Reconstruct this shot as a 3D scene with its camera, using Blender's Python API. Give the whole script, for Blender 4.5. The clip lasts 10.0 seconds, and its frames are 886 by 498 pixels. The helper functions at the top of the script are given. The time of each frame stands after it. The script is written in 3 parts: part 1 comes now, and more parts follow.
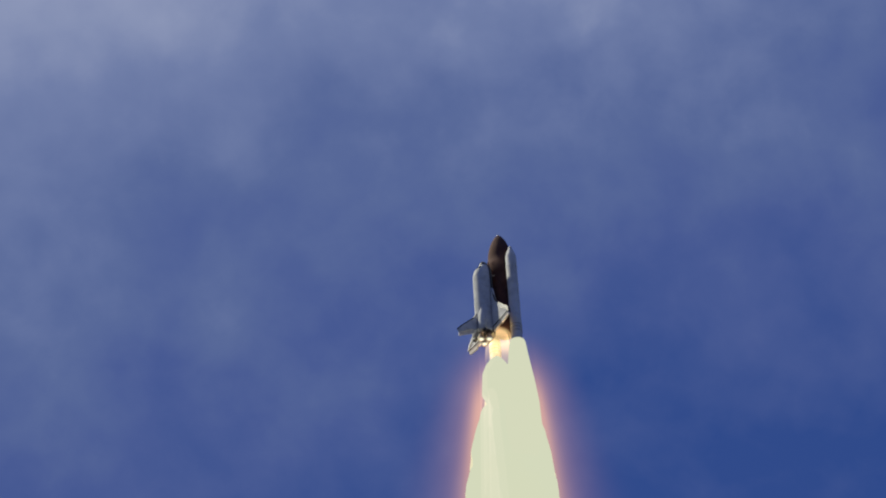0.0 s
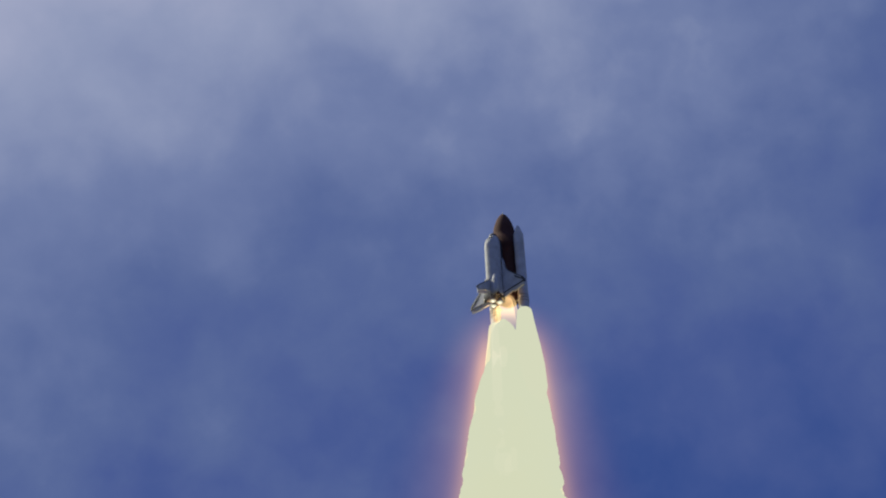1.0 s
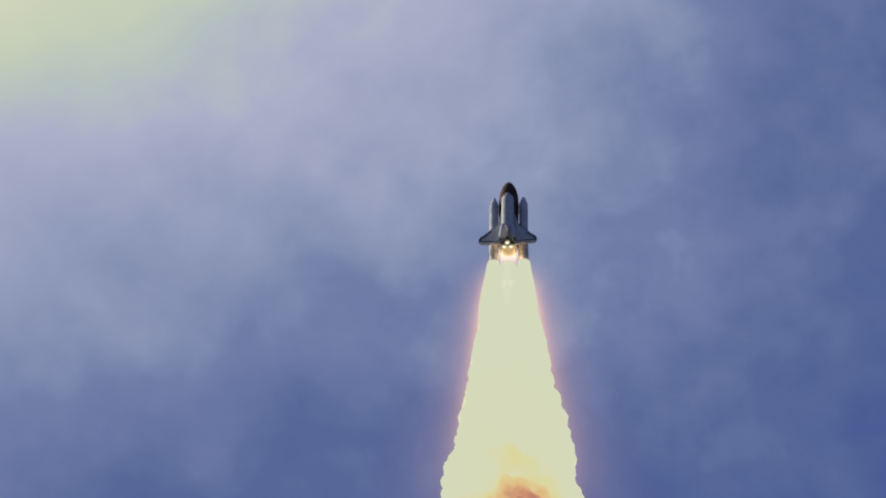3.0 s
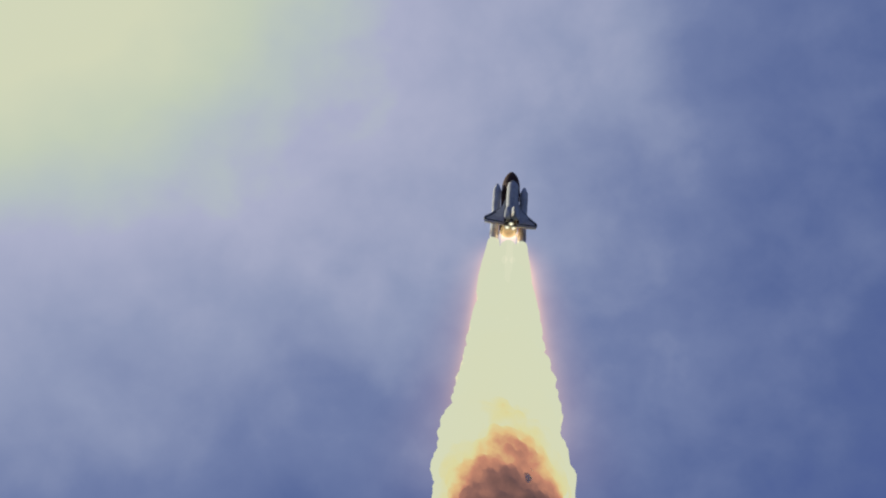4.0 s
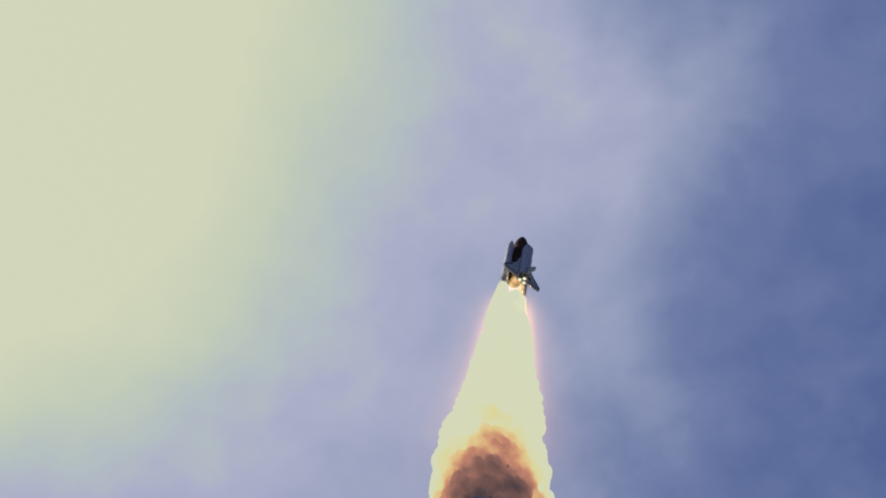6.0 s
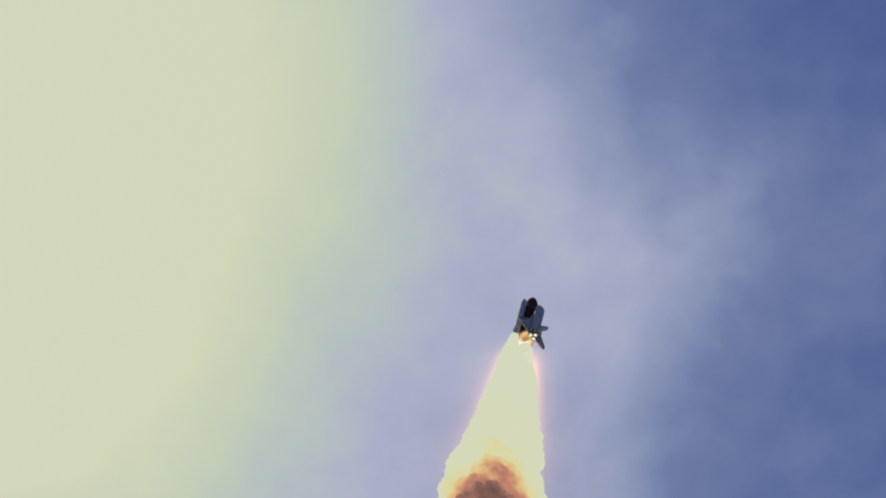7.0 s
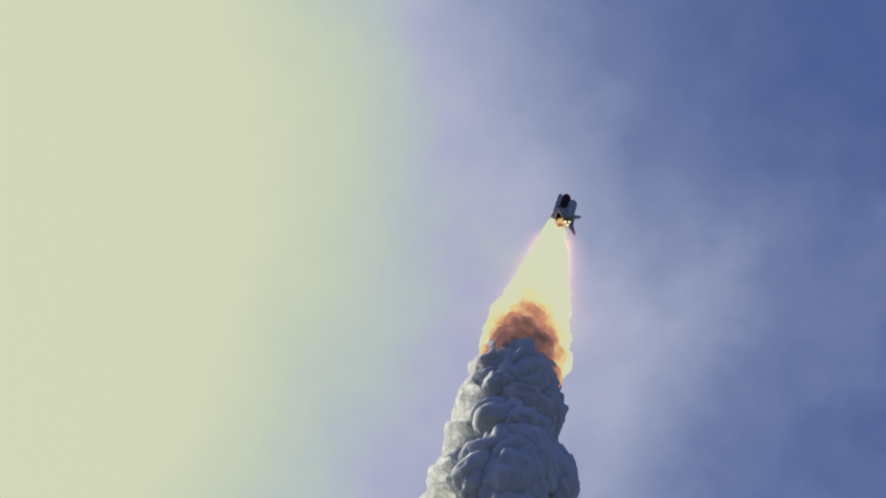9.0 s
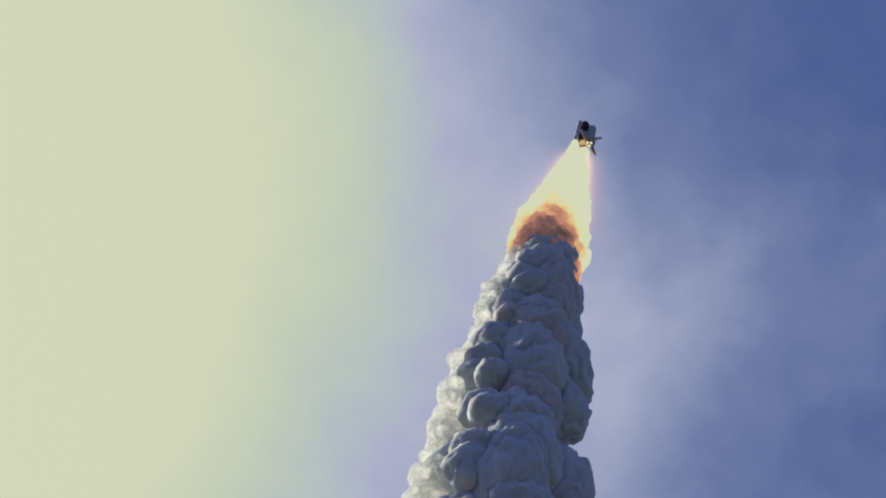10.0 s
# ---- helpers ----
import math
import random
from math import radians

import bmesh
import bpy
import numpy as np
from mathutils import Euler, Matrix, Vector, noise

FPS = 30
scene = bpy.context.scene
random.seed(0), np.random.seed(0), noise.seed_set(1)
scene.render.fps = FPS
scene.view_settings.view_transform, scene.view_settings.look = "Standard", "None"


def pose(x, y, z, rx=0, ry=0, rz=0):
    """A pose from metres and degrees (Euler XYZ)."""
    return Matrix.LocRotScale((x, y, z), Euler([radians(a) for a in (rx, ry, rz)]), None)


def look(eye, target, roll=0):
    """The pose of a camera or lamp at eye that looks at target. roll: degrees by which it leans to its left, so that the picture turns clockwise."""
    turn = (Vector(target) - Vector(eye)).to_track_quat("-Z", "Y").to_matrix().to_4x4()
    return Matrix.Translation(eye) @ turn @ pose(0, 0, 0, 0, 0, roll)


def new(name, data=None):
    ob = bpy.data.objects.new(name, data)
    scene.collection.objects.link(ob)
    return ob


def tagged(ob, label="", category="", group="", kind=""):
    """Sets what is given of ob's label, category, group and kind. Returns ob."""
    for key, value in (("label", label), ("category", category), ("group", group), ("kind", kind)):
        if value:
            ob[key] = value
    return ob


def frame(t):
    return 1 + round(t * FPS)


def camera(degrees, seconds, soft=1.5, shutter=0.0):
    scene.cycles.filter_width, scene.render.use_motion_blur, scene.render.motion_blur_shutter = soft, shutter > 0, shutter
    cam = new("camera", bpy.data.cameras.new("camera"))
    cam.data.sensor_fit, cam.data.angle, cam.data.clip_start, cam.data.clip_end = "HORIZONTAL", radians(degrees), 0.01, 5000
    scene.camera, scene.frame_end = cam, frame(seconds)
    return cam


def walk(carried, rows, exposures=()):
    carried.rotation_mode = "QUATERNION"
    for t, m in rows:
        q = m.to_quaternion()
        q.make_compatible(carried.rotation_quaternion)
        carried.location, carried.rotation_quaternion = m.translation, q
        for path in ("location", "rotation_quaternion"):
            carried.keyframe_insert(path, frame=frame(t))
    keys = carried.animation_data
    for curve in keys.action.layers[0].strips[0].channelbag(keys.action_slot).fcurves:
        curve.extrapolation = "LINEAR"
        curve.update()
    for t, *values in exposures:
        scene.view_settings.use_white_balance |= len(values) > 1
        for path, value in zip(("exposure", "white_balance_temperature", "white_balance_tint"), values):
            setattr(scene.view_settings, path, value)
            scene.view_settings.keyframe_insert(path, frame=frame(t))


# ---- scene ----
EYE = (0.0, 0.0, 1.7)
CAMERA_ROWS = [  # seconds, tilt above the horizon, turn to the right
    (0, 34.04, 0.00), (0.5, 35.84, 0.17), (1, 37.65, 0.33), (1.5, 39.51, 0.50), (2, 41.27, 0.67), (2.5, 43.00, 0.83), (3, 44.73, 1.00), (3.5, 46.46, 1.17), (4, 48.15, 1.33), (4.5, 49.78, 1.50), (5, 51.46, 1.67), (5.5, 54.40, 1.83), (6, 57.25, 2.00), (6.5, 59.96, 2.17), (7, 62.43, 2.33), (7.5, 64.62, 2.50), (8, 64.62, 2.50), (8.5, 64.62, 2.50), (9, 64.62, 2.50), (9.5, 64.62, 2.50), (10, 64.62, 2.50)]
FLIGHT = [  # seconds, place of the booster skirts, three turns
    (0, 21.1, 483.3, 285.4, 4.1, 9.6, 122.5),
    (0.5, 24.1, 487.9, 316.2, 4.8, 8.0, 130.4),
    (1, 26.8, 492.2, 348.7, 5.4, 6.2, 140.9),
    (1.5, 29.1, 495.9, 382.5, 5.9, 4.4, 151.3),
    (2, 31.6, 499.0, 417.6, 6.1, 2.3, 160.4),
    (2.5, 33.8, 501.6, 453.9, 5.9, 0.4, 168.0),
    (3, 36.0, 503.6, 491.3, 5.2, -1.4, 174.5),
    (3.5, 38.1, 504.9, 529.9, 4.3, -3.0, 180.4),
    (4, 40.6, 505.6, 569.4, 2.9, -4.4, 186.4),
    (4.5, 43.4, 505.5, 610.2, 1.1, -5.4, 192.9),
    (5, 46.4, 504.9, 652.3, -0.7, -6.2, 200.3),
    (5.5, 49.8, 503.5, 695.7, -2.7, -6.5, 208.3),
    (6, 53.9, 501.6, 740.7, -4.8, -6.6, 216.5),
    (6.5, 58.7, 499.0, 787.4, -6.6, -6.4, 224.3),
    (7, 64.7, 496.1, 836.4, -8.3, -5.9, 230.9),
    (7.5, 72.4, 492.6, 887.9, -9.6, -5.4, 235.3),
    (8, 79.6, 488.8, 939.3, -10.6, -4.9, 237.1),
    (8.5, 88.2, 484.6, 993.8, -11.0, -4.4, 237.0),
    (9, 98.3, 480.4, 1052.9, -11.0, -4.0, 236.6),
    (9.5, 109.5, 476.1, 1112.7, -10.2, -3.8, 236.6),
    (10, 122.5, 471.8, 1179.2, -8.7, -3.9, 237.2),
]


cam = camera(29.3, 10.0, soft=2.0)
walk(cam, [(t, pose(*EYE, 90 + tilt, 0, -turn)) for t, tilt, turn in CAMERA_ROWS])

# ---- light: a hazy sky with the sun behind thin cloud, up and ahead of the camera ----
SUN_WAY = Vector((-0.64, 0.36, 0.68)).normalized()
HAZE_WAY = Vector((-0.315, 0.378, 0.8705)).normalized()   # the brightest thin cloud, beside the sun
CLOUD_BANKS = [  # direction, spread in degrees, change of brightness: clearer gaps and denser banks
    ((0.24, 0.21, 0.948), 15, -0.33), ((0.26, 0.53, 0.81), 9, -0.17), ((0.13, 0.50, 0.855), 6, 0.035), ((-0.03, 0.81, 0.586), 6, -0.05), ((0.15, 0.65, 0.745), 6, -0.06), ((0.095, 0.69, 0.72), 7, 0.02),
    ((-0.182, 0.674, 0.716), 9, 0.03), ((-0.173, 0.725, 0.665), 9, -0.03)]
SUN_ELEVATION = math.asin(SUN_WAY.z)
SUN_AZIMUTH = math.atan2(SUN_WAY.x, SUN_WAY.y)


def lin(r, g, b):
    return tuple(((c / 255) / 12.92 if c <= 10 else ((c / 255 + 0.055) / 1.055) ** 2.4) for c in (r, g, b)) + (1,)


def ramp(nodes, stops, mode="LINEAR"):
    node = nodes.new("ShaderNodeValToRGB")
    node.color_ramp.interpolation = mode
    e = node.color_ramp.elements
    while len(e) < len(stops):
        e.new(1.0)
    for k, (at, colour) in zip(e, stops):
        k.position, k.color = at, colour
    return node


def maths(nt, op, a, b=None, c=None, clamp=False):
    n = nt.nodes.new("ShaderNodeMath")
    n.operation, n.use_clamp = op, clamp
    for i, v in enumerate((a, b, c)):
        if v is None:
            continue
        if isinstance(v, (int, float)):
            n.inputs[i].default_value = v
        else:
            nt.links.new(v, n.inputs[i])
    return n.outputs[0]


def make_world():
    world = bpy.data.worlds.new("sky")
    scene.world = world
    world.use_nodes = True
    nt = world.node_tree
    nt.nodes.clear()
    L = nt.links.new
    way = nt.nodes.new("ShaderNodeTexCoord").outputs["Generated"]
    dot = nt.nodes.new("ShaderNodeVectorMath")
    dot.operation = "DOT_PRODUCT"
    L(way, dot.inputs[0])
    dot.inputs[1].default_value = HAZE_WAY
    angle = maths(nt, "MULTIPLY", maths(nt, "ARCCOSINE", dot.outputs["Value"]), 1 / math.pi)
    # brightness of the haze by its distance from the sun, 0.1 is 18 degrees
    halo = ramp(nt.nodes, [(0.0, (1.3,) * 3 + (1,)), (0.072, (0.97,) * 3 + (1,)), (0.100, (0.82,) * 3 + (1,)),
                           (0.125, (0.74,) * 3 + (1,)), (0.17, (0.62,) * 3 + (1,)), (0.22, (0.46,) * 3 + (1,)),
                           (0.30, (0.25,) * 3 + (1,)), (0.45, (0.40,) * 3 + (1,)), (1.0, (0.48,) * 3 + (1,))])
    L(angle, halo.inputs[0])
    def cloud(scale, detail, rough, warp, shift, stretch=(1, 1, 1)):
        m = nt.nodes.new("ShaderNodeMapping")
        m.inputs["Location"].default_value, m.inputs["Scale"].default_value = shift, stretch
        L(way, m.inputs["Vector"])
        n = nt.nodes.new("ShaderNodeTexNoise")
        n.inputs["Scale"].default_value, n.inputs["Detail"].default_value = scale, detail
        n.inputs["Roughness"].default_value, n.inputs["Distortion"].default_value = rough, warp
        L(m.outputs[0], n.inputs["Vector"])
        return n.outputs["Fac"]
    big = maths(nt, "SUBTRACT", cloud(5.5, 3, 0.45, 0.1, (3.1, 1.7, 0.4)), 0.5)
    mid = maths(nt, "SUBTRACT", cloud(17.0, 6, 0.5, 0.15, (7.3, 2.2, 1.0)), 0.5)
    # the haze near the sun hides the clouds' relief
    soft = nt.nodes.new("ShaderNodeMapRange")
    L(halo.outputs["Color"], soft.inputs[0])
    soft.inputs[1].default_value, soft.inputs[2].default_value, soft.inputs[3].default_value, soft.inputs[4].default_value = 0.52, 0.82, 1.0, 0.25
    relief = maths(nt, "ADD", maths(nt, "MULTIPLY", big, 0.40), maths(nt, "MULTIPLY", mid, 0.37))
    relief = maths(nt, "ADD", relief, maths(nt, "MULTIPLY", maths(nt, "SUBTRACT", cloud(48.0, 4, 0.5, 0.2, (1.3, 4.2, 2.0)), 0.5), 0.10))
    v = maths(nt, "ADD", halo.outputs["Color"], maths(nt, "MULTIPLY", relief, soft.outputs[0]))
    # thinner haze lower down, away from the sun
    sep = nt.nodes.new("ShaderNodeSeparateXYZ")
    L(way, sep.inputs[0])
    thin = nt.nodes.new("ShaderNodeMapRange")
    L(sep.outputs["Z"], thin.inputs[0])
    thin.inputs[1].default_value, thin.inputs[2].default_value, thin.inputs[3].default_value, thin.inputs[4].default_value = 0.80, 0.45, 0.0, 0.27
    v = maths(nt, "SUBTRACT", v, thin.outputs[0])
    for toward, wide, change in CLOUD_BANKS:
        near = nt.nodes.new("ShaderNodeVectorMath")
        near.operation = "DOT_PRODUCT"
        L(way, near.inputs[0])
        near.inputs[1].default_value = Vector(toward).normalized()
        bank = nt.nodes.new("ShaderNodeMapRange")
        bank.interpolation_type = "SMOOTHSTEP"
        L(near.outputs["Value"], bank.inputs[0])
        bank.inputs[1].default_value, bank.inputs[2].default_value = math.cos(radians(wide)), 1.0
        bank.inputs[3].default_value, bank.inputs[4].default_value = 0.0, change
        v = maths(nt, "ADD", v, bank.outputs[0])
    v = maths(nt, "MAXIMUM", v, 0.0, clamp=True)
    colours = ramp(nt.nodes, [(0.02, lin(46, 73, 139)), (0.22, lin(72, 90, 148)), (0.36, lin(88, 105, 154)), (0.52, lin(113, 127, 169)),
                              (0.66, lin(146, 156, 188)), (0.77, lin(174, 178, 204)), (0.82, lin(184, 195, 195)),
                              (0.88, lin(198, 208, 187)), (0.97, lin(214, 218, 188))])
    L(v, colours.inputs[0])
    sky = nt.nodes.new("ShaderNodeTexSky")
    sky.sky_type, sky.sun_disc = "NISHITA", False
    sky.sun_elevation, sky.sun_rotation = SUN_ELEVATION, SUN_AZIMUTH
    clear, haze = nt.nodes.new("ShaderNodeBackground"), nt.nodes.new("ShaderNodeBackground")
    L(sky.outputs[0], clear.inputs[0])
    L(colours.outputs[0], haze.inputs[0])
    clear.inputs[1].default_value, haze.inputs[1].default_value = 0.05, 1.0
    mix = nt.nodes.new("ShaderNodeMixShader")
    mix.inputs[0].default_value = 0.95
    L(clear.outputs[0], mix.inputs[1])
    L(haze.outputs[0], mix.inputs[2])
    out = nt.nodes.new("ShaderNodeOutputWorld")
    L(mix.outputs[0], out.inputs[0])


make_world()
sun = new("sun", bpy.data.lights.new("sun", "SUN"))
sun.data.energy, sun.data.angle, sun.data.color = 5.0, radians(0.6), (1.0, 0.96, 0.76)
sun.matrix_world = look(SUN_WAY * 3000, (0, 0, 0))


# ---- materials ----
def material(name, colour, rough=0.6, metal=0.0, grain=6.0, vary=0.12, bump=0.0, stain=None, stain_scale=0.5):
    """Principled surface with fine grain and broad stains, in metres of the thing's own space."""
    m = bpy.data.materials.new(name)
    m.use_nodes = True
    nt = m.node_tree
    b = nt.nodes["Principled BSDF"]
    at = nt.nodes.new("ShaderNodeTexCoord").outputs["Object"]
    fine, wide = nt.nodes.new("ShaderNodeTexNoise"), nt.nodes.new("ShaderNodeTexNoise")
    fine.inputs["Scale"].default_value, wide.inputs["Scale"].default_value = grain, stain_scale
    fine.inputs["Detail"].default_value = wide.inputs["Detail"].default_value = 5
    nt.links.new(at, fine.inputs["Vector"])
    nt.links.new(at, wide.inputs["Vector"])
    c = Vector(colour)
    r = ramp(nt.nodes, [(0.25, (*(c * (1 - vary)), 1)), (0.75, (*(c * (1 + vary)), 1))])
    nt.links.new(fine.outputs["Fac"], r.inputs[0])
    mix = nt.nodes.new("ShaderNodeMix")
    mix.data_type = "RGBA"
    spread = ramp(nt.nodes, [(0.45, (0, 0, 0, 1)), (0.7, (0.7, 0.7, 0.7, 1))])
    nt.links.new(wide.outputs["Fac"], spread.inputs[0])
    nt.links.new(spread.outputs[0], mix.inputs[0])
    nt.links.new(r.outputs[0], mix.inputs[6])
    mix.inputs[7].default_value = (*(stain or tuple(c * 0.75)), 1)
    nt.links.new(mix.outputs[2], b.inputs["Base Color"])
    b.inputs["Roughness"].default_value, b.inputs["Metallic"].default_value = rough, metal
    b.inputs["Specular IOR Level"].default_value = 0.15 if rough > 0.7 else 0.5
    if bump:
        k = nt.nodes.new("ShaderNodeBump")
        k.inputs["Strength"].default_value = bump
        nt.links.new(fine.outputs["Fac"], k.inputs["Height"])
        nt.links.new(k.outputs[0], b.inputs["Normal"])
    return m


def tile_material(name, colour):
    """Heat tiles: small plates that differ slightly in tone."""
    return material(name, colour, rough=0.55, grain=3.0, vary=0.2, stain_scale=0.4)


FOAM = material("orange_foam", (0.085, 0.040, 0.034), rough=0.9, grain=1.5, vary=0.25, bump=0.3, stain=(0.075, 0.03, 0.02), stain_scale=0.25)
WHITE = material("white_paint", (0.62, 0.62, 0.62), rough=0.85, grain=2.0, vary=0.06, stain=(0.45, 0.44, 0.43), stain_scale=0.3)
BLANKET = material("white_insulation", (0.58, 0.58, 0.58), rough=0.9, grain=1.2, vary=0.10, stain=(0.42, 0.41, 0.40), stain_scale=0.5)
GREY_TILE = tile_material("grey_tile", (0.30, 0.30, 0.31))
BLACK_TILE = tile_material("black_tile", (0.025, 0.025, 0.027))
ELEVON = material("pale_tile", (0.66, 0.63, 0.58), rough=0.75, grain=3, vary=0.15)
CARBON = material("grey_carbon", (0.10, 0.10, 0.105), rough=0.5, grain=4, vary=0.2)
METAL = material("nozzle_metal", (0.42, 0.38, 0.34), rough=0.35, metal=0.8, grain=5, vary=0.2, stain=(0.2, 0.15, 0.12))
GLASS = material("window_glass", (0.01, 0.012, 0.015), rough=0.08)
GROUND = material("scrub_ground", (0.055, 0.065, 0.045), rough=0.95, grain=0.02, vary=0.35, stain=(0.10, 0.10, 0.085), stain_scale=0.004)


def smoke_material():
    """Dense billowing smoke: dull grey with a brown tinge here and there, light seeping a little way in."""
    m = bpy.data.materials.new("smoke")
    m.use_nodes = True
    nt = m.node_tree
    nt.nodes.clear()
    at = nt.nodes.new("ShaderNodeTexCoord").outputs["Object"]
    n = nt.nodes.new("ShaderNodeTexNoise")
    n.inputs["Scale"].default_value, n.inputs["Detail"].default_value = 1.6, 6
    nt.links.new(at, n.inputs["Vector"])
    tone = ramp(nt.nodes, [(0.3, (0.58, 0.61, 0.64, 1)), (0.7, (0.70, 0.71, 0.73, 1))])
    nt.links.new(n.outputs["Fac"], tone.inputs[0])
    tinge = nt.nodes.new("ShaderNodeMix")
    tinge.data_type = "RGBA"
    chance = ramp(nt.nodes, [(0.72, (0, 0, 0, 1)), (1.0, (0.7, 0.7, 0.7, 1))])
    nt.links.new(nt.nodes.new("ShaderNodeObjectInfo").outputs["Random"], chance.inputs[0])
    nt.links.new(chance.outputs[0], tinge.inputs[0])
    nt.links.new(tone.outputs[0], tinge.inputs[6])
    tinge.inputs[7].default_value = (0.64, 0.55, 0.50, 1)
    body = nt.nodes.new("ShaderNodeBsdfPrincipled")
    nt.links.new(tinge.outputs[2], body.inputs["Base Color"])
    body.inputs["Roughness"].default_value = 1.0
    body.inputs["Specular IOR Level"].default_value = 0.0
    body.inputs["Subsurface Weight"].default_value = 1.0
    body.inputs["Subsurface Radius"].default_value = (1.0, 0.95, 0.85)
    body.inputs["Subsurface Scale"].default_value = 5.0
    out = nt.nodes.new("ShaderNodeOutputMaterial")
    nt.links.new(body.outputs[0], out.inputs[0])
    return m


SMOKE = smoke_material()


def ragged_smoke(name, dark, pale, through_it, least, most):
    """Ragged smoke with holes and thin places, that lets some of the sun shine through."""
    m = bpy.data.materials.new(name)
    m.use_nodes = True
    nt = m.node_tree
    nt.nodes.clear()
    at = nt.nodes.new("ShaderNodeTexCoord").outputs["Object"]
    n, holes = nt.nodes.new("ShaderNodeTexNoise"), nt.nodes.new("ShaderNodeTexNoise")
    n.inputs["Scale"].default_value, n.inputs["Detail"].default_value = 1.8, 5
    holes.inputs["Scale"].default_value, holes.inputs["Detail"].default_value, holes.inputs["Roughness"].default_value = 2.4, 7, 0.6
    holes.inputs["Distortion"].default_value = 0.4
    nt.links.new(at, n.inputs["Vector"])
    nt.links.new(at, holes.inputs["Vector"])
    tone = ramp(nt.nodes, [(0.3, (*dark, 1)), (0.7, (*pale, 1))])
    nt.links.new(n.outputs["Fac"], tone.inputs[0])
    thick = nt.nodes.new("ShaderNodeMapRange")
    thick.interpolation_type = "SMOOTHSTEP"
    nt.links.new(holes.outputs["Fac"], thick.inputs[0])
    thick.inputs[1].default_value, thick.inputs[2].default_value = 0.38, 0.58
    thick.inputs[3].default_value, thick.inputs[4].default_value = least, most
    front, back, mix = nt.nodes.new("ShaderNodeBsdfDiffuse"), nt.nodes.new("ShaderNodeBsdfTranslucent"), nt.nodes.new("ShaderNodeMixShader")
    mix.inputs[0].default_value = through_it
    for k in (front, back):
        nt.links.new(tone.outputs[0], k.inputs[0])
    nt.links.new(front.outputs[0], mix.inputs[1])
    nt.links.new(back.outputs[0], mix.inputs[2])
    thin, clear = nt.nodes.new("ShaderNodeMixShader"), nt.nodes.new("ShaderNodeBsdfTransparent")
    nt.links.new(thick.outputs[0], thin.inputs[0])
    nt.links.new(clear.outputs[0], thin.inputs[1])
    nt.links.new(mix.outputs[0], thin.inputs[2])
    out = nt.nodes.new("ShaderNodeOutputMaterial")
    nt.links.new(thin.outputs[0], out.inputs[0])
    return m


# paler than the core smoke: the sunlit rim is put into the colour
SUNLIT_SMOKE = ragged_smoke("sunlit_smoke", (0.95, 0.95, 0.92), (0.99, 0.99, 0.97), 0.75, 0.45, 0.7)


